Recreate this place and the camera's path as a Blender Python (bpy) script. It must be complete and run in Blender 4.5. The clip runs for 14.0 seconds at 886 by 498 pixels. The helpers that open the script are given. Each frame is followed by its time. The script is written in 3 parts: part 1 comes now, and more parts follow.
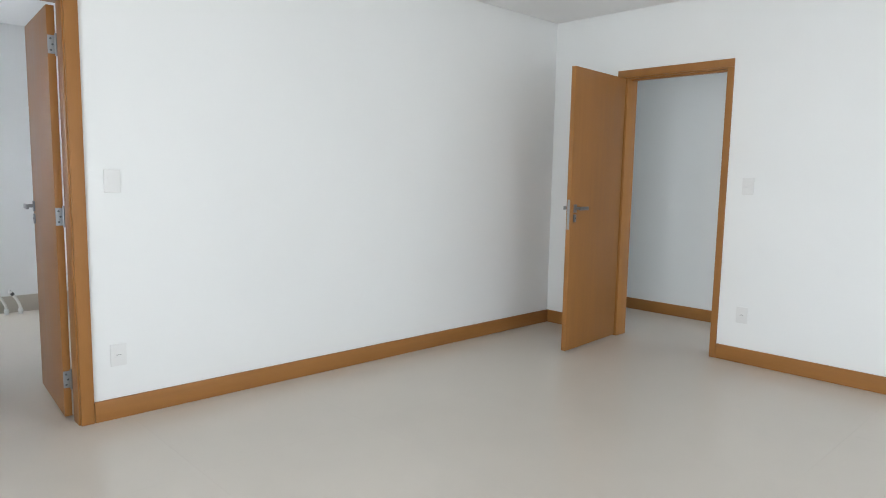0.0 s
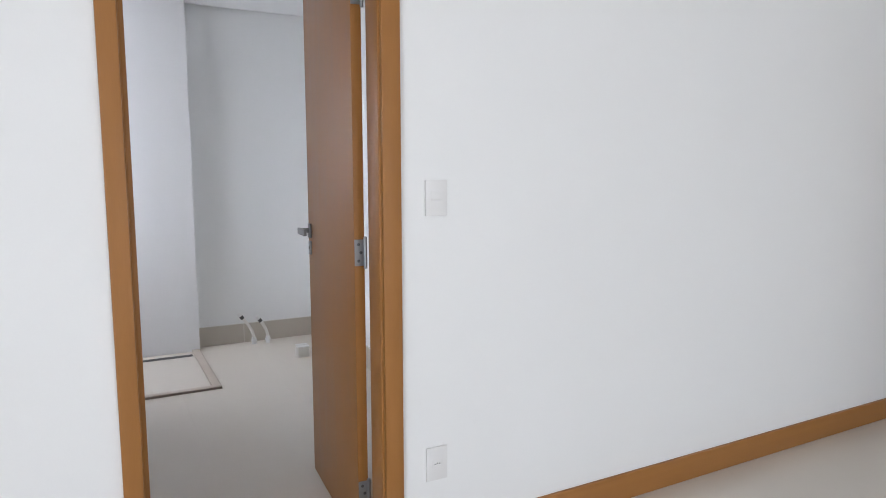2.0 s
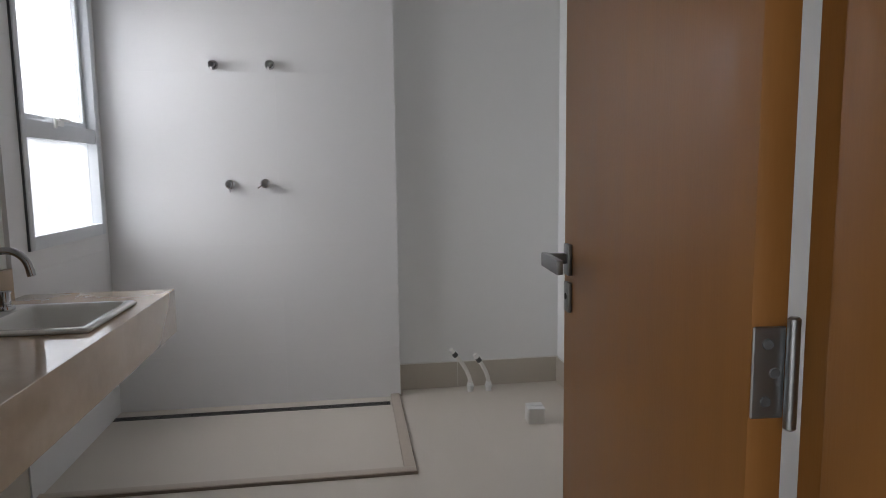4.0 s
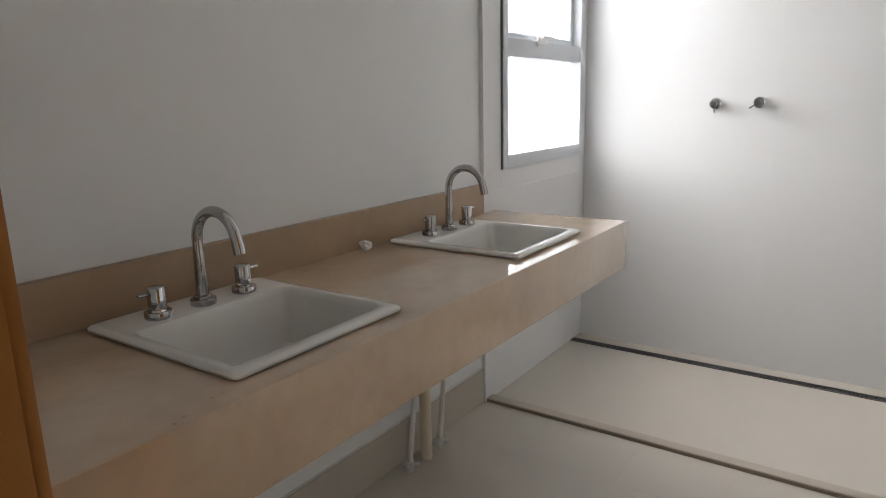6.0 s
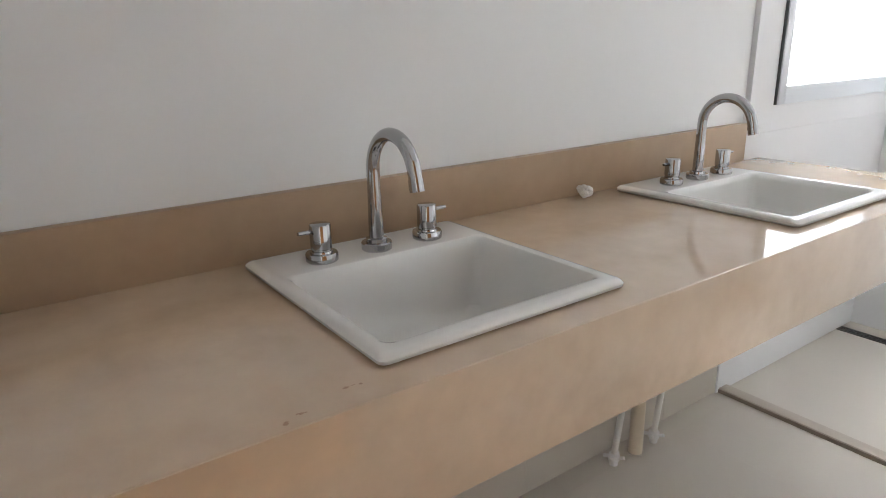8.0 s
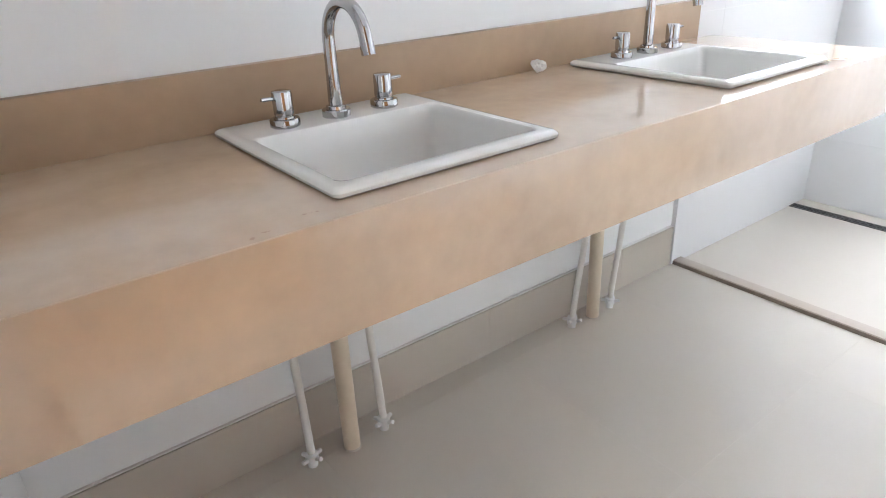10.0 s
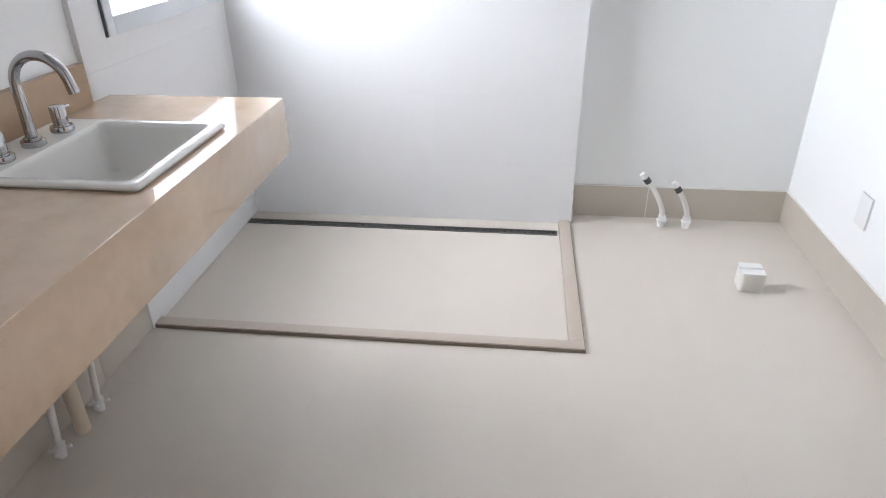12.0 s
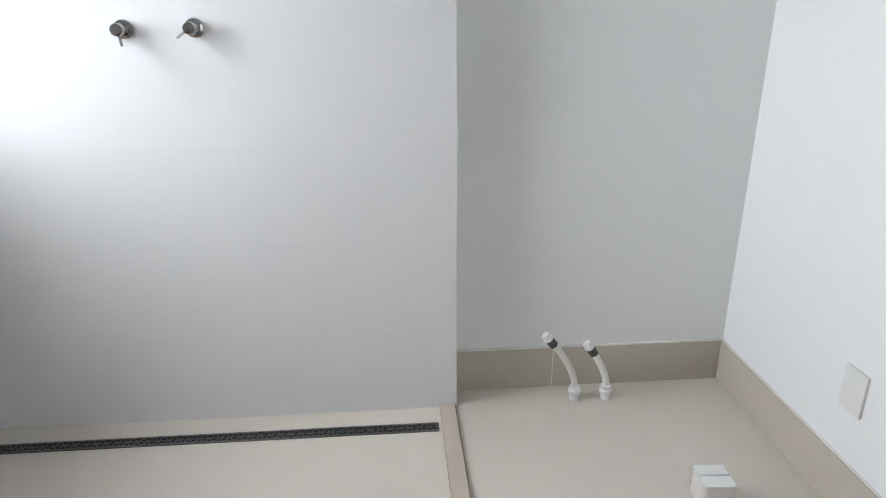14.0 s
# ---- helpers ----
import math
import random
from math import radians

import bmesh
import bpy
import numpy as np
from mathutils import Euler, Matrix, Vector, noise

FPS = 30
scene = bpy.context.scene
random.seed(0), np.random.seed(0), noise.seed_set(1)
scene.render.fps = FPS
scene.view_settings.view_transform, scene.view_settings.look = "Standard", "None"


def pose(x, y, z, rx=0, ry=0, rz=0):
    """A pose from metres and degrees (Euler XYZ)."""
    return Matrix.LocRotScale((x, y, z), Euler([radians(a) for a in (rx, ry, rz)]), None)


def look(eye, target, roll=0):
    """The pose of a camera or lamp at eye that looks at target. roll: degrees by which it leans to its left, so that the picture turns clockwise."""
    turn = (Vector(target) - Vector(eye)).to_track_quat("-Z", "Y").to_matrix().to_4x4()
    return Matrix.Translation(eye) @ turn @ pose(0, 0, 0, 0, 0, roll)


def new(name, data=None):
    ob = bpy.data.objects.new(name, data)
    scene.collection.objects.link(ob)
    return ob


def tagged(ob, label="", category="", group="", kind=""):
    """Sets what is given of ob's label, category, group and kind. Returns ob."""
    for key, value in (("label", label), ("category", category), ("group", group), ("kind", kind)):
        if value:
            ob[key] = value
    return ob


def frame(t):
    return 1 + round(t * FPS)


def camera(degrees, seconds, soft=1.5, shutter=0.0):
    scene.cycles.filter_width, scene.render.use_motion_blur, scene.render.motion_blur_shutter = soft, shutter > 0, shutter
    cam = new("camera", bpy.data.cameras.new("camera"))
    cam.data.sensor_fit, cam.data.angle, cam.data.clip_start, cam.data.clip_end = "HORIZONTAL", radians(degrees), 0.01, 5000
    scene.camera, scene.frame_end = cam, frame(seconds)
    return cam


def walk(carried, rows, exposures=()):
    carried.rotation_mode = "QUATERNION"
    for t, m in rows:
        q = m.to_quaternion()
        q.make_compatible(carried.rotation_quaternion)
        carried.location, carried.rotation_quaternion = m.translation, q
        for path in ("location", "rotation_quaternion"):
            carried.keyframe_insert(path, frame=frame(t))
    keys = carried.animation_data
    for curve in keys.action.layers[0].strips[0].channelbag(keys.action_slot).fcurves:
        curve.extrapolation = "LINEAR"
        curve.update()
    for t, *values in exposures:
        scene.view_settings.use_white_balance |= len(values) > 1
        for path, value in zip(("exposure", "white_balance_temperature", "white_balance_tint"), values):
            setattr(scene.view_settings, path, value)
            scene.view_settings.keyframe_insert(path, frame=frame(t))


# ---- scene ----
cam = camera(68.1, 14.0, soft=1.0)
PATH = [
    (0, (0.757, -5.828, 1.315), (2.129, -4.391, 1.09), 1.1),
    (0.5, (0.76, -5.461, 1.333), (2.124, -4.017, 1.105), 0.9),
    (1, (0.799, -5.026, 1.336), (2.028, -3.466, 1.098), 0.6),
    (1.5, (0.822, -4.559, 1.337), (1.879, -2.877, 1.105), 0.3),
    (2, (0.861, -4.135, 1.335), (1.794, -2.381, 1.102), -0.1),
    (2.2, (0.905, -3.929, 1.308), (1.803, -2.157, 1.076), 0.0),
    (4.3, (1.294, -2.505, 1.255), (1.386, -0.522, 1.012), -0.8),
    (4.5, (1.32, -2.443, 1.251), (1.259, -0.46, 0.995), -0.8),
    (5, (1.382, -2.318, 1.237), (0.748, -0.442, 0.961), -1.2),
    (5.5, (1.366, -2.242, 1.23), (0.444, -0.504, 0.868), -1.3),
    (6, (1.335, -2.213, 1.243), (0.22, -0.611, 0.806), -1.3),
    (6.5, (1.289, -2.166, 1.246), (0.019, -0.701, 0.753), -1.2),
    (7, (1.19, -2.075, 1.231), (-0.135, -0.677, 0.693), -1.1),
    (7.5, (1.136, -2.009, 1.197), (-0.249, -0.688, 0.614), -1.3),
    (8, (1.105, -1.941, 1.173), (-0.452, -0.835, 0.576), -1.2),
    (8.2, (1.104, -1.933, 1.17), (-0.52, -0.931, 0.572), -1.4),
    (10.3, (1.271, -1.984, 1.118), (-0.082, -0.829, 0.205), -1.7),
    (10.5, (1.281, -1.970, 1.180), (0.053, -0.697, 0.247), -1.6),
    (11, (1.287, -1.903, 1.246), (0.436, -0.366, 0.29), -1.3),
    (11.5, (1.271, -1.866, 1.279), (0.776, -0.179, 0.325), -1.0),
    (12, (1.257, -1.785, 1.326), (1.039, -0.035, 0.384), -0.8),
    (12.5, (1.265, -1.605, 1.358), (1.237, 0.195, 0.488), -0.3),
    (13, (1.26, -1.35, 1.373), (1.321, 0.471, 0.548), -0.0),
    (13.5, (1.248, -1.087, 1.364), (1.368, 0.748, 0.577), -0.1),
    (14, (1.325, -0.888, 1.262), (1.465, 0.982, 0.565), -0.4),
]
walk(cam, [(t, look(eye, target, roll)) for t, eye, target, roll in PATH],
     exposures=[(0.0, -0.12, 6250, 9), (1.0, -0.12, 6300, 13), (2.2, -0.32, 6250, 14), (4.3, -1.2, 6750, 13), (5.0, -1.1, 6500, 9), (6.0, -0.4, 7000, 12), (7.0, 0.15, 6950, 10), (8.2, 0.72, 6550, 11),
                (10.3, 1.32, 6200, 11), (11.0, 0.75, 6250, 13), (12.0, 0.42, 6350, 13), (12.5, 0.2, 6400, 13), (13.0, -0.3, 6450, 12), (14.0, -0.15, 6450, 10)])

# ---- world and light ----
world = bpy.data.worlds.new("world")
scene.world = world
world.use_nodes = True
wn = world.node_tree.nodes
sky = wn.new("ShaderNodeTexSky")
sky.sky_type = "NISHITA"
sky.sun_disc = False
sky.sun_elevation = radians(55)
sky.sun_rotation = radians(90)
world.node_tree.links.new(sky.outputs["Color"], wn["Background"].inputs["Color"])
wn["Background"].inputs["Strength"].default_value = 0.15


def lamp(name, kind, m, energy, color, **sizes):
    data = bpy.data.lights.new(name, kind)
    data.energy, data.color = energy, color
    if kind == "AREA":
        data.shape, data.size, data.size_y = "RECTANGLE", sizes["w"], sizes["h"]
        data.spread = radians(sizes["spread"])
    else:
        data.angle = radians(sizes["angle"])
    ob = new(name, data)
    ob.matrix_world = m
    return ob


lamp("sun", "SUN", look((6, 0, 9), (0, 0, 0)), 1.0, (1.0, 0.96, 0.9), angle=12)
# sky light entering by the bathroom window and by the bedroom's glazed opening
lamp("bath_window_light", "AREA", look((-0.42, 0.50, 1.72), (0.7, 0.50, 1.14)), 52, (0.935, 0.965, 1.0), w=1.1, h=1.3, spread=160)
lamp("bed_window_light", "AREA", look((2.6, -7.80, 1.2), (2.6, 0.0, 1.2)), 28, (0.97, 0.98, 0.97), w=2.7, h=2.3, spread=165)
lamp("bed_side_window_light", "AREA", look((-1.40, -5.6, 1.2), (6.0, -5.6, 1.2)), 70, (0.97, 0.98, 0.97), w=3.3, h=2.3, spread=165)
# added area lamp brightens the corridor; its source is unseen
lamp("corridor_fill_light", "AREA", look((6.19, -6.20, 1.35), (6.19, 0.0, 1.35)), 16, (0.93, 0.98, 1.0), w=0.95, h=2.0, spread=165)

# ---- materials ----


def mat(name, color, rough=0.5, metal=0.0, vary=0.06, scale=3.0, fine=60.0, bump=0.02, stretch=(1, 1, 1), spec=0.5, coat=0.0, per=0.0):
    m = bpy.data.materials.new(name)
    m.use_nodes = True
    t, n = m.node_tree, m.node_tree.nodes
    b = n["Principled BSDF"]
    b.inputs["Metallic"].default_value = metal
    b.inputs["Specular IOR Level"].default_value = spec
    b.inputs["Coat Weight"].default_value = coat
    b.inputs["Coat Roughness"].default_value = 0.03
    geo = n.new("ShaderNodeNewGeometry")
    mp = n.new("ShaderNodeMapping")
    mp.inputs["Scale"].default_value = stretch
    mp.inputs["Location"].default_value = (3.137, 1.713, 0.371)
    t.links.new(geo.outputs["Position"], mp.inputs["Vector"])
    big, small = n.new("ShaderNodeTexNoise"), n.new("ShaderNodeTexNoise")
    for tex, sc, det in ((big, scale, 5.0), (small, fine, 3.0)):
        tex.inputs["Scale"].default_value = sc
        tex.inputs["Detail"].default_value = det
        t.links.new(mp.outputs[0], tex.inputs["Vector"])
    mix = n.new("ShaderNodeMath")
    mix.operation = "MULTIPLY_ADD"
    t.links.new(small.outputs["Fac"], mix.inputs[0])
    mix.inputs[1].default_value = 0.35
    t.links.new(big.outputs["Fac"], mix.inputs[2])
    ramp = n.new("ShaderNodeMapRange")
    ramp.inputs["From Min"].default_value, ramp.inputs["From Max"].default_value = 0.35, 1.0
    ramp.inputs["To Min"].default_value, ramp.inputs["To Max"].default_value = 1 - vary, 1 + vary
    t.links.new(mix.outputs[0], ramp.inputs["Value"])
    val = ramp.outputs["Result"]
    if per:
        oi = n.new("ShaderNodeObjectInfo")
        rr = n.new("ShaderNodeMapRange")
        rr.inputs["To Min"].default_value, rr.inputs["To Max"].default_value = 1 - per, 1 + per
        t.links.new(oi.outputs["Random"], rr.inputs["Value"])
        mu = n.new("ShaderNodeMath")
        mu.operation = "MULTIPLY"
        t.links.new(val, mu.inputs[0])
        t.links.new(rr.outputs[0], mu.inputs[1])
        val = mu.outputs[0]
    sc = n.new("ShaderNodeVectorMath")
    sc.operation = "SCALE"
    sc.inputs[0].default_value = color
    t.links.new(val, sc.inputs["Scale"])
    t.links.new(sc.outputs[0], b.inputs["Base Color"])
    rg = n.new("ShaderNodeMapRange")
    rg.inputs["To Min"].default_value, rg.inputs["To Max"].default_value = max(0.0, rough * 0.85), min(1.0, rough * 1.15)
    t.links.new(big.outputs["Fac"], rg.inputs["Value"])
    t.links.new(rg.outputs[0], b.inputs["Roughness"])
    if bump:
        bp = n.new("ShaderNodeBump")
        bp.inputs["Strength"].default_value = bump
        bp.inputs["Distance"].default_value = 0.01
        t.links.new(small.outputs["Fac"], bp.inputs["Height"])
        t.links.new(bp.outputs[0], b.inputs["Normal"])
    return m


PAINT = mat("white_wall_paint", (0.84, 0.85, 0.845), 0.55, vary=0.015, scale=1.2, fine=160, bump=0.015)
CEIL = mat("white_ceiling_paint", (0.87, 0.87, 0.87), 0.8, vary=0.01, bump=0.03)
WTILE = mat("white_satin_tile", (0.78, 0.78, 0.785), 0.55, spec=0.35, vary=0.012, scale=2, bump=0.0, per=0.008)
FTILE = mat("beige_porcelain_tile", (0.62, 0.57, 0.505), 0.30, vary=0.03, scale=2.2, fine=220, bump=0.0, per=0.006)
GROUT = mat("beige_grout", (0.56, 0.51, 0.45), 0.8, vary=0.05, fine=300)
WGROUT = mat("white_grout", (0.75, 0.75, 0.75), 0.8, vary=0.03, fine=300)
SKIRT = mat("beige_tile_skirting", (0.52, 0.47, 0.405), 0.35, vary=0.03, scale=3, fine=220, bump=0.006, per=0.015)
STONE = mat("pinkish_cream_stone", (0.50, 0.43, 0.365), 0.36, vary=0.06, scale=9, fine=120, bump=0.02)
STONE_EDGE = mat("dark_edge_stone", (0.24, 0.19, 0.15), 0.6, vary=0.1, scale=9, fine=120)
WOOD = mat("honey_stained_wood", (0.335, 0.150, 0.042), 0.42, spec=0.3, vary=0.09, scale=2.5, fine=40, bump=0.03, stretch=(9, 9, 0.7), coat=0.04)
WOOD_DARK = mat("dark_wood_edge", (0.24, 0.10, 0.035), 0.45, vary=0.1, scale=2.5, fine=40, bump=0.03, stretch=(9, 9, 0.7))
SKIRT_WOOD = mat("honey_wood_skirting", (0.335, 0.150, 0.042), 0.42, spec=0.3, vary=0.09, scale=3, fine=40, bump=0.03, stretch=(0.8, 0.8, 9), coat=0.04)
CHROME = mat("chrome", (0.47, 0.47, 0.48), 0.06, 1.0, vary=0.02, bump=0.0)
SATIN = mat("satin_dark_nickel", (0.24, 0.245, 0.25), 0.32, 1.0, vary=0.04, bump=0.0)
STEEL = mat("brushed_steel", (0.36, 0.385, 0.41), 0.34, 1.0, vary=0.04, bump=0.0)
DRAIN = mat("dark_steel_grate", (0.20, 0.20, 0.20), 0.35, 1.0, vary=0.1, fine=90)
# near-black colour stands in for the shade inside holes and the drain
BLACK = mat("dark_void", (0.02, 0.02, 0.02), 0.8, vary=0.1)
CERAMIC = mat("white_glazed_ceramic", (0.80, 0.79, 0.76), 0.10, vary=0.008, bump=0.0, coat=0.4)
PLASTIC = mat("white_plastic", (0.78, 0.78, 0.77), 0.35, vary=0.015, bump=0.0)
HOSE = mat("milky_hose_plastic", (0.76, 0.74, 0.70), 0.4, vary=0.03, bump=0.0)
CREAM = mat("cream_pvc_pipe", (0.70, 0.60, 0.47), 0.35, vary=0.04, bump=0.0)
RUBBER = mat("dark_grey_collar", (0.06, 0.06, 0.06), 0.5, vary=0.1)
ALU = mat("white_painted_aluminium", (0.66, 0.69, 0.72), 0.35, vary=0.015, bump=0.0)
# also the painted shade of the hinges' screw holes
GASKET_HOLE = mat("grey_gasket_and_hole_shade", (0.10, 0.11, 0.12), 0.6, vary=0.1)
PAPER = mat("crumpled_white_paper", (0.78, 0.76, 0.72), 0.8, vary=0.06, fine=120, bump=0.2)
STAIN = mat("dried_brown_stain", (0.33, 0.20, 0.12), 0.6, vary=0.3, fine=400)


def marble():
    """Beige marble with drifting clouds and faint veins."""
    m = mat("beige_polished_marble", (0.575, 0.43, 0.305), 0.045, coat=0.5, vary=0.2, scale=3.2, fine=26, bump=0.0)
    t, n = m.node_tree, m.node_tree.nodes
    b = n["Principled BSDF"]
    b.inputs["IOR"].default_value = 1.62
    old = b.inputs["Base Color"].links[0].from_socket
    geo = n.new("ShaderNodeNewGeometry")
    wave = n.new("ShaderNodeTexWave")
    wave.inputs["Scale"].default_value = 0.7
    wave.inputs["Distortion"].default_value = 14
    wave.inputs["Detail"].default_value = 5
    t.links.new(geo.outputs["Position"], wave.inputs["Vector"])
    mr = n.new("ShaderNodeMapRange")
    mr.inputs["From Min"].default_value, mr.inputs["From Max"].default_value = 0.55, 1.0
    mr.inputs["To Min"].default_value, mr.inputs["To Max"].default_value = 0.0, 0.35
    t.links.new(wave.outputs["Fac"], mr.inputs["Value"])
    mx = n.new("ShaderNodeMixRGB")
    mx.inputs["Color2"].default_value = (0.65, 0.51, 0.385, 1)
    t.links.new(mr.outputs[0], mx.inputs["Fac"])
    t.links.new(old, mx.inputs["Color1"])
    t.links.new(mx.outputs[0], b.inputs["Base Color"])
    return m


MARBLE = marble()
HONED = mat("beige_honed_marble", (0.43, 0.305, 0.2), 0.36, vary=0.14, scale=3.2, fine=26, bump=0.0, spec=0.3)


def frosted():
    m = bpy.data.materials.new("frosted_glass")
    m.use_nodes = True
    b = m.node_tree.nodes["Principled BSDF"]
    b.inputs["Base Color"].default_value = (0.95, 0.97, 1.0, 1)
    b.inputs["Transmission Weight"].default_value = 1.0
    b.inputs["Roughness"].default_value = 0.58
    b.inputs["IOR"].default_value = 1.3
    return m


FROST = frosted()
CLEAR = frosted()
CLEAR.name = "clear_glass"
CLEAR.node_tree.nodes["Principled BSDF"].inputs["Roughness"].default_value = 0.0

# ---- building helpers ----


def box(bm, x0, x1, y0, y1, z0, z1, bevel=0.0, seg=2):
    vs = [bm.verts.new((x, y, z)) for x in (x0, x1) for y in (y0, y1) for z in (z0, z1)]
    fs = [bm.faces.new([vs[i] for i in f]) for f in
          ((0, 1, 3, 2), (4, 6, 7, 5), (0, 4, 5, 1), (2, 3, 7, 6), (0, 2, 6, 4), (1, 5, 7, 3))]
    if bevel:
        es = list({e for f in fs for e in f.edges})
        bmesh.ops.bevel(bm, geom=es, offset=bevel, segments=seg, affect="EDGES", profile=0.6)
    return bm


def bx(*a, **k):
    return box(bmesh.new(), *a, **k)


def lathe(bm, profile, m=Matrix(), n=28):
    """A turned body: profile of (radius, height) pairs round the local z axis."""
    rings = []
    for r, z in profile:
        rings.append([bm.verts.new(m @ Vector((r * math.cos(2 * math.pi * i / n), r * math.sin(2 * math.pi * i / n), z))) for i in range(n)])
    for a, b in zip(rings, rings[1:]):
        for i in range(n):
            bm.faces.new((a[i], a[(i + 1) % n], b[(i + 1) % n], b[i]))
    bm.faces.new(rings[0][::-1])
    bm.faces.new(rings[-1])
    return bm


def tube(bm, pts, radii, n=16):
    """A round tube through points."""
    pts = [Vector(p) for p in pts]
    rings, side = [], None
    for i, p in enumerate(pts):
        d = (pts[min(i + 1, len(pts) - 1)] - pts[max(i - 1, 0)]).normalized()
        if side is None:
            side = d.orthogonal().normalized()
        side = (side - d * side.dot(d)).normalized()
        up = d.cross(side)
        r = radii[i] if isinstance(radii, (list, tuple)) else radii
        rings.append([bm.verts.new(p + r * (math.cos(2 * math.pi * k / n) * side + math.sin(2 * math.pi * k / n) * up)) for k in range(n)])
    for a, b in zip(rings, rings[1:]):
        for k in range(n):
            bm.faces.new((a[k], a[(k + 1) % n], b[(k + 1) % n], b[k]))
    bm.faces.new(rings[0][::-1])
    bm.faces.new(rings[-1])
    return bm


def finish(name, bm, material, smooth=35):
    bmesh.ops.recalc_face_normals(bm, faces=bm.faces[:])
    if smooth:
        for f in bm.faces:
            f.smooth = True
        for e in bm.edges:
            if len(e.link_faces) == 2 and e.calc_face_angle(0) > radians(smooth):
                e.smooth = False
    me = bpy.data.meshes.new(name)
    bm.to_mesh(me)
    bm.free()
    me.materials.append(material)
    return me


def part(name, bm, material, parent, label=""):
    ob = new(name, finish(name, bm, material))
    ob.parent = parent
    if label:
        ob["label"] = label
    return ob


def thing(name, m, label, category, group=""):
    ob = new(name)
    ob.empty_display_size = 0.05
    ob.matrix_world = m
    return tagged(ob, label, category, group)


def structure(name, bm, material, label):
    return tagged(new(name, finish(name, bm, material)), label, name.split("_")[0], kind="structure")


# ---- the shell ----
LX, RX = 0.0, 2.462            # bathroom side walls
NY, BY = -2.07, -2.219         # bathroom and bedroom faces of the wall between
FY, TY = 0.983, 1.090            # shower wall, recessed wall behind the toilet point
BZ, CZ = 2.549, 2.640          # ceilings
BX0, BX1, BY0 = -1.2, 5.535, -7.6  # bedroom
WY0, WY1, WZ0, WZ1 = 0.132, 0.925, 0.970, 2.16  # bathroom window

structure("floor_base", bx(-1.36, 6.95, -7.8, 1.3, -0.2, -0.012), GROUT, "beige grout bed under the floor tiles")

bm = bmesh.new()
box(bm, -0.20, -0.012, NY, WY0, -0.012, 2.8)
box(bm, -0.20, -0.012, WY1, 1.24, -0.012, 2.8)
box(bm, -0.20, -0.012, WY0, WY1, -0.012, WZ0)
box(bm, -0.20, -0.012, WY0, WY1, WZ1, 2.8)
wall_west = structure("wall_west", bm, PAINT, "white painted bathroom wall above the vanity")
bm = bmesh.new()
box(bm, -0.012, 1.507, FY + 0.0012, 1.24, -0.012, 2.8)
wall_shower = structure("wall_shower", bm, WGROUT, "white tiled shower wall with chrome valves")
structure("wall_north", bx(1.507, RX, TY, 1.24, -0.012, 2.8), PAINT, "white painted recessed wall behind the toilet point")
structure("wall_east", bx(RX, RX + 0.15, NY, 1.24, -0.012, 2.8), PAINT, "white painted bathroom side wall")
DX0, DX1, DZ = 0.925, 1.69, 2.14
bm = bmesh.new()
box(bm, BX0, DX0, BY, NY, -0.012, 2.8)
box(bm, DX1, BX1, BY, NY, -0.012, 2.8)
box(bm, DX0, DX1, BY, NY, DZ, 2.8)
structure("wall_between", bm, PAINT, "white painted wall between bedroom and bathroom")
EY0, EY1 = -3.765, -2.885
bm = bmesh.new()
box(bm, BX1, BX1 + 0.15, EY1, NY, -0.012, 2.8)
box(bm, BX1, BX1 + 0.15, BY0, EY0, -0.012, 2.8)
box(bm, BX1, BX1 + 0.15, EY0, EY1, DZ, 2.8)
structure("wall_bedroom_east", bm, PAINT, "white painted bedroom wall with a doorway")
GX0, GX1, GZ = 1.2, 4.0, 2.4
HY0, HY1 = -7.3, -3.9        # side opening of the bedroom
bm = bmesh.new()
box(bm, BX0 - 0.16, BX0, BY0 - 0.15, HY0, -0.012, 2.8)
box(bm, BX0 - 0.16, BX0, HY1, NY, -0.012, 2.8)
box(bm, BX0 - 0.16, BX0, HY0, HY1, GZ, 2.8)
structure("wall_bedroom_west", bm, PAINT, "plain white bedroom wall with a wide glazed opening")
bm = bmesh.new()
box(bm, BX0, GX0, BY0 - 0.15, BY0, -0.012, 2.8)
box(bm, GX1, BX1 + 0.15, BY0 - 0.15, BY0, -0.012, 2.8)
box(bm, GX0, GX1, BY0 - 0.15, BY0, GZ, 2.8)
structure("wall_bedroom_south", bm, PAINT, "plain white bedroom wall with a wide glazed opening")
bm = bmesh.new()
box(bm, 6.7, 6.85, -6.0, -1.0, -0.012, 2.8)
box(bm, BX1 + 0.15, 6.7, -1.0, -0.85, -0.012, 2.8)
# these two leave a gap in the unseen end wall for the added light
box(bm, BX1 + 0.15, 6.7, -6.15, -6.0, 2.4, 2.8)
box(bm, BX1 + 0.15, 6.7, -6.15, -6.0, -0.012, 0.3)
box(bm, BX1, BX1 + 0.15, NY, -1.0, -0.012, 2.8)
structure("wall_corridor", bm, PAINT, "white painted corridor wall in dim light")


def ceiling(name, x0, x1, y0, y1, z, gap=0.016):
    bm = bmesh.new()
    box(bm, x0 + gap, x1 - gap, y0 + gap, y1 - gap, z, z + 0.03)
    box(bm, x0, x1, y0, y1, z + 0.03, z + 0.12)
    return structure(name, bm, CEIL, "white plaster ceiling with a narrow shadow gap")


ceiling("ceiling_bathroom", -0.012, RX, NY, TY, BZ)
ceiling("ceiling_bedroom", BX0, BX1, BY0, BY, CZ)
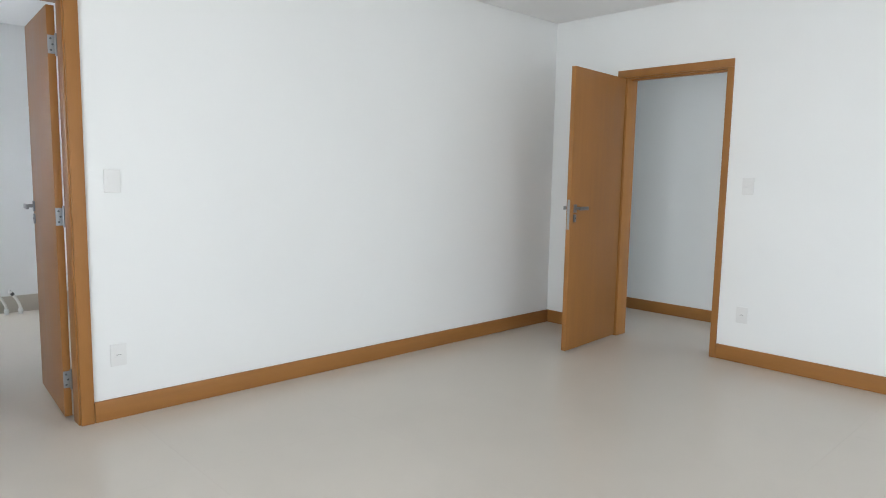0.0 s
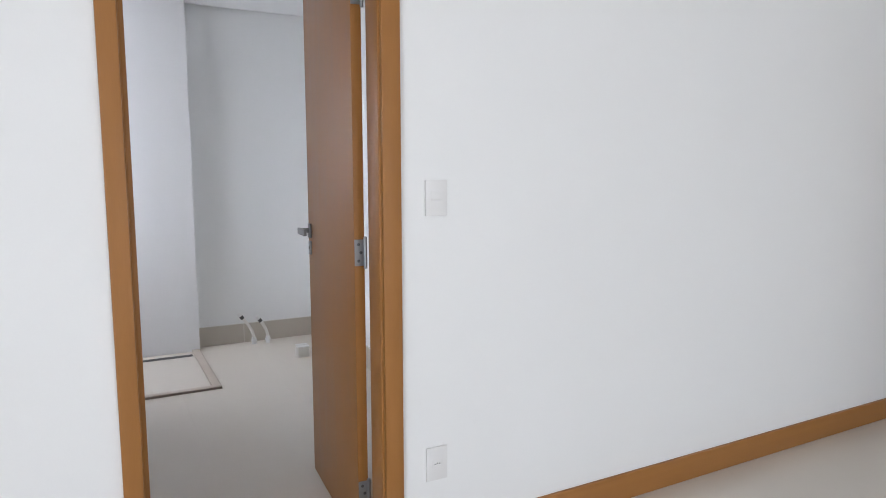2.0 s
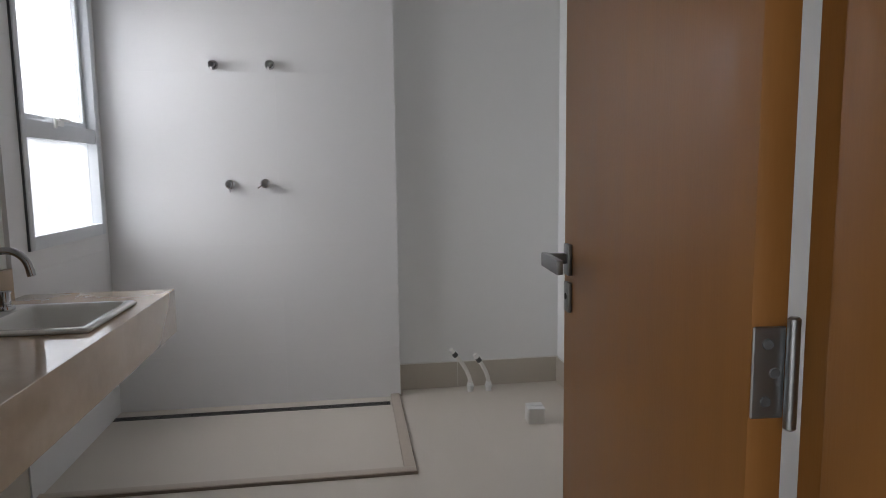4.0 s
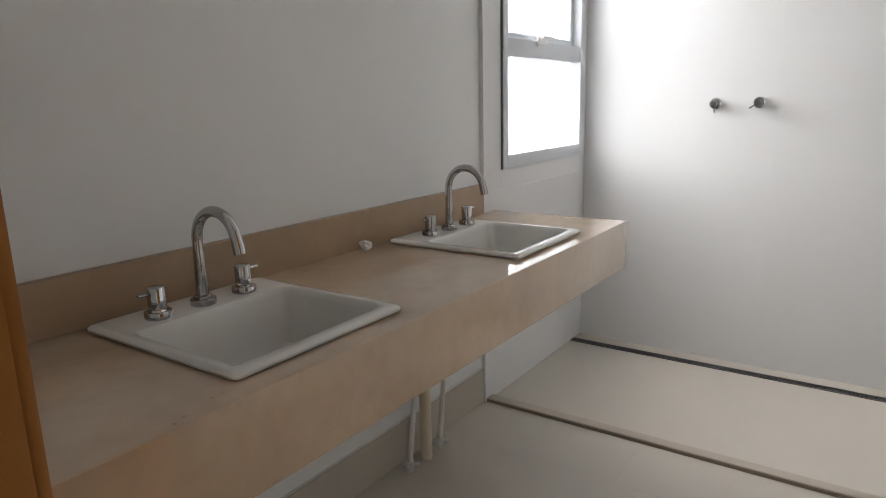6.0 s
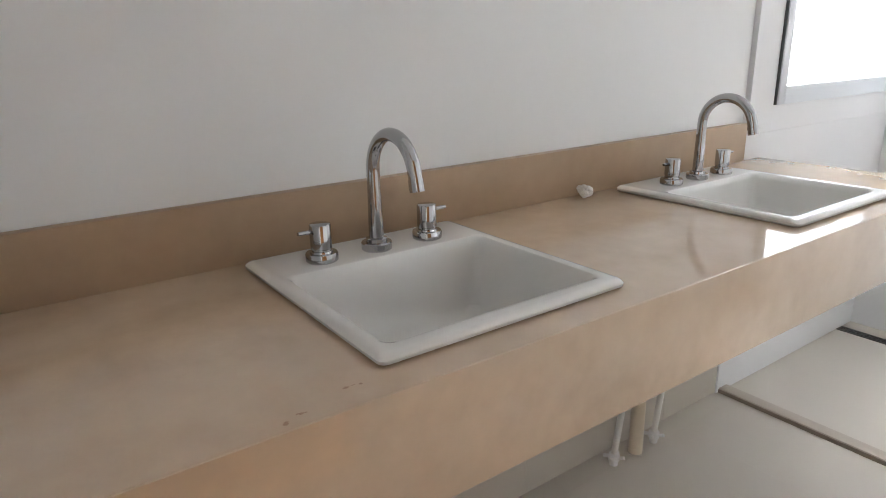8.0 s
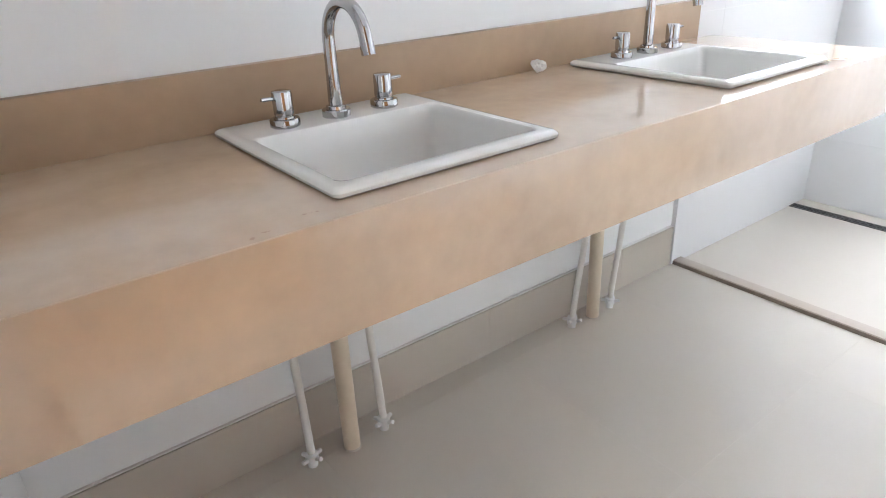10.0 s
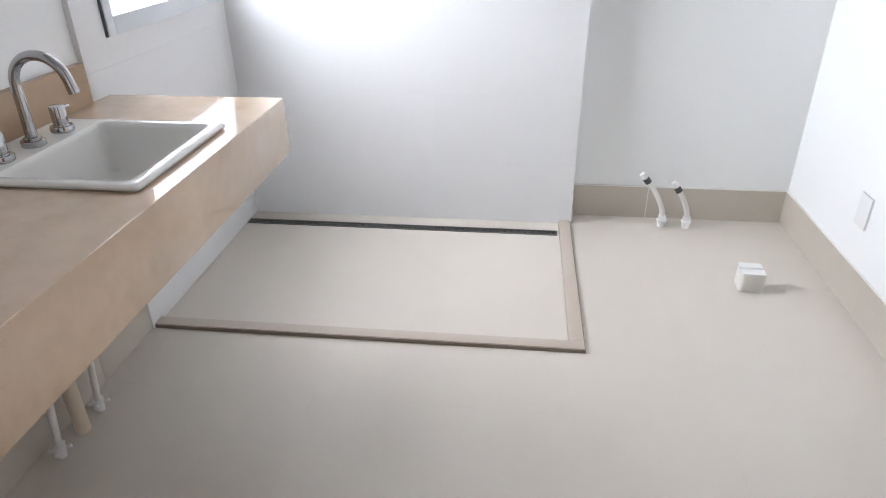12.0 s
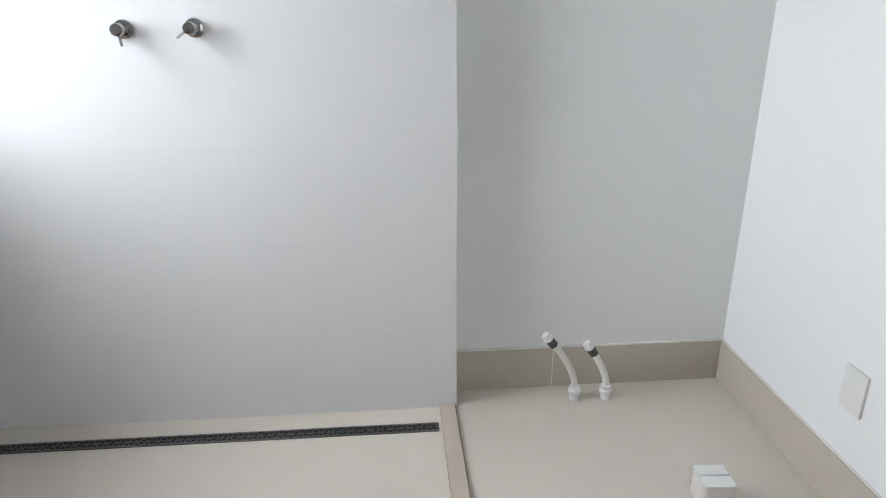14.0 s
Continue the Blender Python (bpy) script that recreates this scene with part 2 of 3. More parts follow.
ceiling("ceiling_corridor", BX1 + 0.15, 6.7, -6.0, -1.0, 2.6)

# wooden skirting of the bedroom and the corridor
for a in ((BX0, 0.886, BY - 0.016, BY), (1.726, BX1, BY - 0.016, BY), (BX1 - 0.016, BX1, -2.853, BY - 0.016),
          (BX1 - 0.016, BX1, BY0, -3.792), (6.684, 6.7, -6.0, -1.0)):
    ob = structure("baseboard", bx(*a, 0.0, 0.110, bevel=0.003), SKIRT_WOOD, "honey-stained wooden skirting board along a white wall")

# ---- doors ----


def hinge(parent, x, y, z):
    bm = bmesh.new()
    box(bm, x - 0.002, x + 0.030, y + 0.001, y + 0.004, z - 0.045, z + 0.045, bevel=0.0012, seg=1)
    h = part("hinge", bm, STEEL, parent, "brushed steel hinge")
    kn = bmesh.new()
    lathe(kn, [(0.004, -0.055), (0.006, -0.053), (0.006, 0.053), (0.004, 0.055)], Matrix.Translation((x + 0.034, y - 0.004, z)), 14)
    part("knuckle", kn, STEEL, h)
    # dark discs stand in for the shade in the screw holes
    for k in (-0.028, 0.0, 0.028):
        s = bmesh.new()
        lathe(s, [(0.0055, 0), (0.005, 0.0015)], Matrix.Translation((x + 0.012 + (0.008 if k == 0 else 0), y + 0.001, z + k)) @ Euler((radians(90), 0, 0)).to_matrix().to_4x4(), 10)
        part("screw_hole", s, GASKET_HOLE, h)


# bathroom door frame, in the wall between
door_frame = tagged(thing("door_1_frame", pose(0, 0, 0), "honey-stained wooden door frame and architrave to the bathroom", "door frame"), kind="structure")
part("jamb", bx(0.925, 0.9425, BY + 0.006, NY + 0.002, 0, 2.12, bevel=0.002), WOOD, door_frame)
part("door_stop", bx(0.9426, 0.957, BY + 0.045, NY - 0.04, 0, 2.12, bevel=0.003), WOOD, door_frame)
part("jamb", bx(1.675, 1.690, BY + 0.006, NY + 0.002, 0, 2.12, bevel=0.002), WOOD, door_frame)
part("head", bx(0.925, 1.690, BY + 0.006, NY + 0.002, 2.12, 2.14, bevel=0.002), WOOD, door_frame)
part("door_stop", bx(1.653, 1.6748, BY + 0.0005, BY + 0.095, 0, 2.12, bevel=0.005), WOOD, door_frame)
part("architrave", bx(0.888, 0.939, BY - 0.016, BY, 0, 2.128, bevel=0.004), WOOD, door_frame)
part("architrave", bx(1.660, 1.724, BY - 0.016, BY, 0, 2.128, bevel=0.004), WOOD, door_frame)
part("architrave", bx(0.888, 1.724, BY - 0.016, BY, 2.128, 2.185, bevel=0.004), WOOD, door_frame)
part("architrave", bx(0.885, 0.938, NY, NY + 0.012, 0, 2.128, bevel=0.003), WOOD, door_frame)
part("architrave", bx(1.692, 1.745, NY, NY + 0.012, 0, 2.128, bevel=0.003), WOOD, door_frame)
part("architrave", bx(0.885, 1.745, NY, NY + 0.012, 2.128, 2.185, bevel=0.003), WOOD, door_frame)

door_1 = tagged(thing("door_1", pose(1.675, -1.368, 0, 0, 0, -4.0), "open honey-brown flush wooden door with satin lever", "door"), kind="structure")
part("leaf", bx(0, 0.036, -0.692, 0, 0.01, 2.11, bevel=0.002), WOOD, door_1)
part("lock_plate", bx(0.008, 0.028, -0.001, 0.002, 0.95, 1.15, bevel=0.0005, seg=1), STEEL, door_1, "brushed steel lock face plate")


def furniture(door, y, z, toward, x0, x1):
    """Lever furniture on both faces of a leaf."""
    for x, side in ((x0, -1), (x1, 1)):
        h = new("door_handle", finish("door_handle", sorted_box(x, x + side * 0.009, y - 0.017, y + 0.017, z - 0.03, z + 0.03), SATIN))
        h.parent = door
        h["label"] = "satin nickel door handle"
        bm = sorted_box(x + side * 0.009, x + side * 0.052, y - 0.009, y + 0.009, z - 0.008, z + 0.012)
        a, b = sorted((y - toward * 0.009, y + toward * 0.115))
        lo, hi = sorted((x + side * 0.043, x + side * 0.055))
        box(bm, lo, hi, a, b, z - 0.012, z + 0.014, bevel=0.002)
        part("lever", bm, SATIN, h)
        k = part("key_plate", sorted_box(x, x + side * 0.008, y - 0.016, y + 0.016, z - 0.102, z - 0.044), SATIN, door)
        # black disc paints the shade inside the keyhole
        bm = lathe(bmesh.new(), [(0.006, 0), (0.006, 0.003)], Matrix.Translation((x + side * 0.0065, y, z - 0.072)) @ Euler((0, radians(90 * side), 0)).to_matrix().to_4x4(), 14)
        part("keyhole", bm, BLACK, k)


def sorted_box(xa, xb, *rest):
    lo, hi = sorted((xa, xb))
    return bx(lo, hi, *rest, bevel=0.002)


furniture(door_1, -0.042, 1.088, -1, 0.0, 0.036)
for z in (0.21, 1.065, 1.92):
    hinge(door_1, 0.002, -0.698, z)

# bedroom door to the corridor
frame_2 = tagged(thing("door_2_frame", pose(0, 0, 0), "honey-stained wooden door frame to the corridor", "door frame"), kind="structure")
part("jamb", bx(BX1 + 0.004, BX1 + 0.146, -2.940, -2.885, 0, 2.13, bevel=0.002), WOOD, frame_2)
part("jamb", bx(BX1 + 0.004, BX1 + 0.146, -3.765, -3.737, 0, 2.13, bevel=0.002), WOOD, frame_2)
part("head", bx(BX1 + 0.004, BX1 + 0.146, -3.737, -2.940, 2.11, 2.14, bevel=0.002), WOOD, frame_2)
part("door_stop", bx(BX1 + 0.05, BX1 + 0.09, -3.737, -3.725, 0, 2.10, bevel=0.002), WOOD, frame_2)
part("door_stop", bx(BX1 + 0.05, BX1 + 0.09, -3.737, -2.940, 2.098, 2.11, bevel=0.002), WOOD, frame_2)
part("architrave", bx(BX1 - 0.016, BX1, -2.905, -2.855, 0, 2.118, bevel=0.004), WOOD, frame_2)
part("architrave", bx(BX1 - 0.016, BX1, -3.790, -3.743, 0, 2.118, bevel=0.004), WOOD, frame_2)
part("architrave", bx(BX1 - 0.016, BX1, -3.790, -2.855, 2.118, 2.175, bevel=0.004), WOOD, frame_2)
door_2 = tagged(thing("door_2", pose(5.520, -2.892, 0, 0, 0, 94.3), "open honey-brown flush wooden bedroom door", "door"), kind="structure")
# the leaf runs along local y from the hinge; its local +x side faces the doorway's hinge wall
part("leaf", bx(-0.036, 0, 0, 0.765, 0.012, 2.11, bevel=0.002), WOOD, door_2)
part("lock_plate", bx(-0.028, -0.008, 0.764, 0.767, 0.93, 1.15, bevel=0.0005, seg=1), STEEL, door_2, "brushed steel lock face plate")
furniture(door_2, 0.71, 1.085, -1, -0.036, 0.0)

# ---- bathroom window ----
window_1 = tagged(thing("window_1", pose(0, 0, 0), "white aluminium bathroom window with frosted panes", "window"), kind="structure")
fx0, fx1 = -0.075, 0.018
for nm, a in (("window_frame", (fx0, fx1, WY0 - 0.006, WY0 + 0.034, WZ0, WZ1)), ("window_frame", (fx0, fx1, WY1 - 0.040, WY1, WZ0, WZ1)),
              ("window_frame", (fx0, fx1, WY0 + 0.034, WY1 - 0.040, WZ0, WZ0 + 0.056)), ("window_frame", (fx0, fx1, WY0 + 0.034, WY1 - 0.040, WZ1 - 0.045, WZ1))):
    part(nm, bx(*a, bevel=0.003), ALU, window_1)
part("transom", bx(-0.055, 0.010, WY0 + 0.034, WY1 - 0.040, 1.417, 1.489, bevel=0.003), ALU, window_1)
part("gasket", bx(fx1 - 0.012, fx1 - 0.004, WY0 - 0.010, WY0 - 0.006, WZ0, WZ1), GASKET_HOLE, window_1)
ya, yb = WY0 + 0.034, WY1 - 0.040
sash = part("sash", bx(-0.060, -0.025, ya + 0.004, ya + 0.030, 1.493, WZ1 - 0.048, bevel=0.002), ALU, window_1)
part("sash_rail", bx(-0.060, -0.025, yb - 0.034, yb - 0.006, 1.493, WZ1 - 0.048, bevel=0.002), ALU, sash)
part("sash_rail", bx(-0.060, -0.025, ya + 0.030, yb - 0.034, 1.493, 1.517, bevel=0.002), ALU, sash)
part("gasket", bx(-0.060, -0.030, yb - 0.006, yb - 0.001, 1.493, WZ1 - 0.048), GASKET_HOLE, sash)
for z0, z1, xa, y0, y1 in ((WZ0 + 0.056, 1.417, -0.032, ya, yb), (1.517, WZ1 - 0.048, -0.046, ya + 0.03, yb - 0.034)):
    g = part("pane", bx(xa, xa + 0.005, y0, y1, z0, z1), FROST, window_1, "frosted glass pane")
    g.visible_shadow = False
bm = bmesh.new()
box(bm, 0.010, 0.026, 0.44, 0.50, 1.479, 1.501, bevel=0.003)
box(bm, 0.014, 0.024, 0.47, 0.585, 1.501, 1.513, bevel=0.004)
box(bm, 0.012, 0.020, 0.425, 0.445, 1.467, 1.509, bevel=0.002)
part("latch", bm, PLASTIC, window_1, "white plastic window latch")

# bedroom glazing, out of view
window_2 = tagged(thing("window_2", pose(0, 0, 0), "white aluminium sliding glass doors of the bedroom", "window"), kind="structure")
for x0, x1 in ((GX0, GX0 + 0.05), (2.57, 2.63), (GX1 - 0.05, GX1)):
    part("window_frame", bx(x0, x1, BY0 - 0.11, BY0 - 0.05, -0.012, GZ, bevel=0.004), ALU, window_2)
for x0, x1 in ((GX0 + 0.05, 2.57), (2.63, GX1 - 0.05)):
    part("window_frame", bx(x0, x1, BY0 - 0.11, BY0 - 0.05, GZ - 0.06, GZ, bevel=0.004), ALU, window_2)
    part("window_frame", bx(x0, x1, BY0 - 0.11, BY0 - 0.05, -0.012, 0.05, bevel=0.004), ALU, window_2)
    g = part("pane", bx(x0, x1, BY0 - 0.083, BY0 - 0.077, 0.05, GZ - 0.06), CLEAR, window_2, "clear glass pane")
    g.visible_shadow = False

window_4 = tagged(thing("window_4", pose(0, 0, 0), "white aluminium sliding glass doors in the bedroom side wall", "window"), kind="structure")
HM = (HY0 + HY1) / 2
for y0, y1 in ((HY0, HY0 + 0.05), (HM - 0.03, HM + 0.03), (HY1 - 0.05, HY1)):
    part("window_frame", bx(BX0 - 0.11, BX0 - 0.05, y0, y1, -0.012, GZ, bevel=0.004), ALU, window_4)
for y0, y1 in ((HY0 + 0.05, HM - 0.03), (HM + 0.03, HY1 - 0.05)):
    part("window_frame", bx(BX0 - 0.11, BX0 - 0.05, y0, y1, GZ - 0.06, GZ, bevel=0.004), ALU, window_4)
    part("window_frame", bx(BX0 - 0.11, BX0 - 0.05, y0, y1, -0.012, 0.05, bevel=0.004), ALU, window_4)
    g = part("pane", bx(BX0 - 0.083, BX0 - 0.077, y0, y1, 0.05, GZ - 0.06), CLEAR, window_4, "clear glass pane")
    g.visible_shadow = False

# window added at the unseen corridor end to let light in
corridor_fill_window = tagged(thing("corridor_fill_window", pose(0, 0, 0), "added unseen white aluminium window that brightens the corridor", "window"), kind="structure")
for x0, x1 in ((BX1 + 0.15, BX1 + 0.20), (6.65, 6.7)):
    part("window_frame", bx(x0, x1, -6.10, -6.04, 0.3, 2.4, bevel=0.004), ALU, corridor_fill_window)
g = part("pane", bx(BX1 + 0.20, 6.65, -6.073, -6.067, 0.3, 2.4), CLEAR, corridor_fill_window, "clear glass pane")
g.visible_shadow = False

# ---- vanity top ----
SINKS = (-1.387, -0.434)
TOP = 0.811
counter = thing("vanity_counter", pose(0, 0, 0), "polished beige marble vanity counter with deep apron and backsplash", "counter")


def slab_with_holes(xs, ys, z0, z1, holes):
    bm = bmesh.new()
    grid = {}

    def v(i, j, z):
        if (i, j, z) not in grid:
            grid[i, j, z] = bm.verts.new((xs[i], ys[j], z))
        return grid[i, j, z]
    solid = {(i, j) for i in range(len(xs) - 1) for j in range(len(ys) - 1) if (i, j) not in holes}
    for i, j in solid:
        for z in (z0, z1):
            bm.faces.new((v(i, j, z), v(i + 1, j, z), v(i + 1, j + 1, z), v(i, j + 1, z)))
        for di, dj, a, b in ((-1, 0, (i, j), (i, j + 1)), (1, 0, (i + 1, j), (i + 1, j + 1)), (0, -1, (i, j), (i + 1, j)), (0, 1, (i, j + 1), (i + 1, j + 1))):
            if (i + di, j + dj) not in solid:
                bm.faces.new((v(*a, z0), v(*b, z0), v(*b, z1), v(*a, z1)))
    return bm


hy = 0.197
xs = [0.0, 0.145, 0.474, 0.552]
ys = [NY, SINKS[0] - hy, SINKS[0] + hy, SINKS[1] - hy, SINKS[1] + hy, 0.072]
part("top_slab", slab_with_holes(xs, ys, TOP - 0.02, TOP, {(1, 1), (1, 3)}), MARBLE, counter)
part("apron", bx(0.533, 0.5545, NY, 0.072, 0.640, TOP - 0.0005, bevel=0.0015), MARBLE, counter)
part("end_apron", bx(0.0, 0.533, 0.052, 0.072, 0.6405, TOP - 0.0205), MARBLE, counter)
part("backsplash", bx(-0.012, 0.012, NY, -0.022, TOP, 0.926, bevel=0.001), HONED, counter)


def rounded(w0, w1, d0, d1, r, z, n=6):
    """Corner points of a rounded rectangle, x from w0 to w1 and y from d0 to d1."""
    out = []
    for cx, cy, a0 in ((w1 - r, d1 - r, 0), (w0 + r, d1 - r, 90), (w0 + r, d0 + r, 180), (w1 - r, d0 + r, 270)):
        for k in range(n + 1):
            a = radians(a0 + 90 * k / n)
            out.append((cx + r * math.cos(a), cy + r * math.sin(a), z))
    return out


def loft(loops, cap_last=True, cap_first=False):
    bm = bmesh.new()
    rings = [[bm.verts.new(p) for p in lp] for lp in loops]
    n = len(rings[0])
    for a, b in zip(rings, rings[1:]):
        for i in range(n):
            bm.faces.new((a[i], a[(i + 1) % n], b[(i + 1) % n], b[i]))
    if cap_last:
        bm.faces.new(rings[-1])
    if cap_first:
        bm.faces.new(rings[0])
    return bm


def sink(y):
    s = thing("washbasin", pose(0, y, TOP), "white glazed ceramic drop-in washbasin set in the marble counter", "sink", "washbasins on the vanity")
    X0, X1, W = 0.040, 0.502, 0.217
    R = lambda i, z, r: rounded(X0 + i, X1 - i, -W + i, W - i, r, z)
    B = lambda i, z, r: rounded(0.170 + i, 0.470 - i, -0.190 + i, 0.190 - i, r, z)
    loops = [R(0.006, 0.0005, 0.008), R(0.001, 0.004, 0.011), R(0.0, 0.009, 0.011), R(0.002, 0.0125, 0.011), R(0.006, 0.0155, 0.010), R(0.012, 0.0165, 0.008),
             B(-0.008, 0.0165, 0.018), B(-0.003, 0.0155, 0.018), B(0.0, 0.012, 0.018), B(0.004, 0.0, 0.018), B(0.012, -0.06, 0.022), B(0.022, -0.110, 0.028),
             B(0.032, -0.122, 0.04), B(0.05, -0.128, 0.04), rounded(0.28, 0.33, -0.025, 0.025, 0.02, -0.132)]
    part("bowl", loft(loops), CERAMIC, s)
    bm = lathe(bmesh.new(), [(0.024, -0.133), (0.024, -0.1285), (0.019, -0.127), (0.016, -0.1295), (0.004, -0.130)], Matrix.Translation((0.305, 0, 0)))
    part("waste", bm, CHROME, s, "chrome waste")
    return s


def faucet(y):
    f = thing("basin_tap", pose(0.128, y - 0.004, TOP + 0.0165), "chrome gooseneck basin tap between two lever handles", "tap", "taps on the vanity")
    part("flange", lathe(bmesh.new(), [(0.026, 0), (0.0275, 0.002), (0.0275, 0.013), (0.026, 0.015), (0.0195, 0.0155), (0.019, 0.021), (0.0135, 0.023)]), CHROME, f)
    pts = [(0, 0, 0.018), (0, 0, 0.05), (0, 0, 0.09), (0, 0, 0.138)]
    for k in range(1, 19):
        a = radians(180 - k * 9.2)
        pts.append((0.066 + 0.066 * math.cos(a), 0, 0.142 + 0.066 * math.sin(a)))
    pts.append((0.1335, 0, 0.144))
    part("spout", tube(bmesh.new(), pts, [0.0135, 0.0130, 0.0120] + [0.0115] * (len(pts) - 3), 20), CHROME, f)
    part("aerator", tube(bmesh.new(), [(0.1330, 0, 0.146), (0.1375, 0, 0.126)], 0.0123, 20), CHROME, f)
    return f


def tap_handle(y, side):
    h = thing("tap_handle", pose(0.127, y, TOP + 0.0165), "chrome cylindrical tap handle with thin lever rod", "tap handle", "tap handles on the vanity")
    part("flange", lathe(bmesh.new(), [(0.026, 0), (0.0277, 0.002), (0.0277, 0.013), (0.0262, 0.0155), (0.0195, 0.016), (0.019, 0.019)]), CHROME, h)
    part("body", lathe(bmesh.new(), [(0.0165, 0.017), (0.0165, 0.022), (0.0182, 0.023), (0.0182, 0.063), (0.0172, 0.0645), (0.0155, 0.065)]), CHROME, h)
    part("lever_rod", tube(bmesh.new(), [(0, side * 0.015, 0.053), (0.002, side * 0.037, 0.054), (0.003, side * 0.041, 0.054)], [0.0036, 0.0036, 0.003], 12), CHROME, h)
    return h


for y in SINKS:
    sink(y)
    faucet(y)
    tap_handle(y - 0.110, -1)
    tap_handle(y + 0.105, 1)


def drain_pipe(x, y):
    p = thing("drain_pipe", pose(x, y, 0), "cream plastic waste pipe rising under the counter", "pipe", "waste pipes under the counter")
    part("pipe", tube(bmesh.new(), [(0, 0, 0), (0, 0, 0.3), (0.01, 0.01, 0.660)], 0.0205, 18), CREAM, p)
    part("floor_seal", lathe(bmesh.new(), [(0.0225, 0), (0.0225, 0.003), (0.0208, 0.004)], n=20), GROUT, p)


def supply_hose(x, y, lean):
    p = thing("supply_hose", pose(x, y, 0), "thin white supply hose with stop valve under the counter", "hose", "supply hoses under the counter")
    bm = lathe(bmesh.new(), [(0.012, 0), (0.012, 0.014), (0.016, 0.016), (0.016, 0.034), (0.010, 0.038)], n=16)
    for a in range(0, 360, 90):
        c, s_ = math.cos(radians(a + 20)), math.sin(radians(a + 20))
        tube(bm, [(0.010 * c, 0.010 * s_, 0.024), (0.030 * c, 0.030 * s_, 0.026 + 0.006 * c)], 0.0055, 8)
    part("stop_valve", bm, PLASTIC, p, "white plastic stop valve")
    part("hose", tube(bmesh.new(), [(0, 0, 0.034), (0.004, lean * 0.01, 0.12), (0.012, lean * 0.035, 0.3), (0.03, lean * 0.05, 0.5), (0.05, lean * 0.05, 0.68)], 0.0095, 12), HOSE, p)


for x, y in ((0.080, -1.424), (0.058, -0.510)):
    drain_pipe(x, y)
for x, y, lean in ((0.076, -1.530, -0.3), (0.076, -1.327, -0.6), (0.058, -0.607, 0.8), (0.056, -0.422, 0.6)):
    supply_hose(x, y, lean)

# crumpled paper and stains on the counter
rng = random.Random(4)
bm = bmesh.new()
bmesh.ops.create_icosphere(bm, subdivisions=3, radius=0.017)
for v in bm.verts:
    k = noise.noise(v.co * 90) * 0.5 + noise.noise(v.co * 210) * 0.3
    v.co *= 1 + k
    v.co.z *= 0.85
lowest = min(v.co.z for v in bm.verts)
for v in bm.verts:
    v.co.z -= lowest
ob = new("crumpled_paper", finish("crumpled_paper", bm, PAPER, 12))
ob.location = (0.046, -0.765, TOP)
tagged(ob, "small crumpled white paper ball on the marble counter", "paper")


def stain(cx, cy, size, count):
    bm = bmesh.new()
    for _ in range(count):
        x, y = cx + rng.gauss(0, size * 0.6), cy + rng.gauss(0, size)
        r = size * rng.uniform(0.08, 0.35)
        ring = [bm.verts.new((x + r * rng.uniform(0.6, 1.2) * math.cos(a), y + 1.6 * r * rng.uniform(0.6, 1.2) * math.sin(a), TOP + 0.0006)) for a in [k * 0.785 for k in range(8)]]
        bm.faces.new(ring)
    ob = new("dried_stain", finish("dried_stain", bm, STAIN, 0))
    tagged(ob, "small dried brown specks on the marble counter", "stain", kind="stuff")


# ---- shower valves ----


def valve(x, z, lever_angle, stub):
    """A chrome wall valve whose axis comes out of the shower wall."""
    v = thing("shower_valve" if not stub else "shower_stub", pose(x, FY, z, 90, 0, 0),
              "round chrome shower valve with a thin lever on the tiled wall" if not stub else "capped chrome pipe outlet on the tiled shower wall",
              "shower valve" if not stub else "pipe outlet", "fittings on the shower wall")
    part("flange", lathe(bmesh.new(), [(0.024, 0), (0.0252, 0.002), (0.0252, 0.009), (0.0238, 0.012), (0.018, 0.013), (0.018, 0.019)]), CHROME, v)
    part("body", lathe(bmesh.new(), [(0.0152, 0.017), (0.0162, 0.019), (0.0162, 0.056), (0.0152, 0.058), (0.010, 0.0585)]), CHROME, v)
    a = radians(lever_angle)
    d = (math.cos(a), math.sin(a))
    if stub:
        part("peg", tube(bmesh.new(), [(0.010 * d[0], 0.010 * d[1], 0.047), (0.031 * d[0], 0.031 * d[1], 0.051)], 0.0055, 12), PLASTIC, v, "white plug")
    else:
        part("lever_rod", tube(bmesh.new(), [(0.013 * d[0], 0.013 * d[1], 0.048), (0.041 * d[0], 0.041 * d[1], 0.054)], 0.0035, 10), CHROME, v)


valve(0.576, 1.822, -98, True)
valve(0.860, 1.826, -98, True)
valve(0.631, 1.209, -80, False)
valve(0.812, 1.211, -145, False)

# ---- shower floor edging and channel ----
curb = thing("shower_curb", pose(0, 0, 0), "low pinkish stone edging round the shower floor", "curb")
part("front_strip", bx(0.006, 1.500, 0.0, 0.045, -0.012, 0.016, bevel=0.0015), STONE, curb)
part("side_strip", bx(1.450, 1.500, 0.0452, FY, -0.012, 0.016, bevel=0.0015), STONE, curb)
# outer faces carry a darker colour than the strips' tops
part("front_edge", bx(0.006, 1.503, -0.003, -0.0001, -0.002, 0.012), STONE_EDGE, curb, "dark outer edge")
part("side_edge", bx(1.5001, 1.503, 0.0, FY, -0.002, 0.012), STONE_EDGE, curb, "dark outer edge")

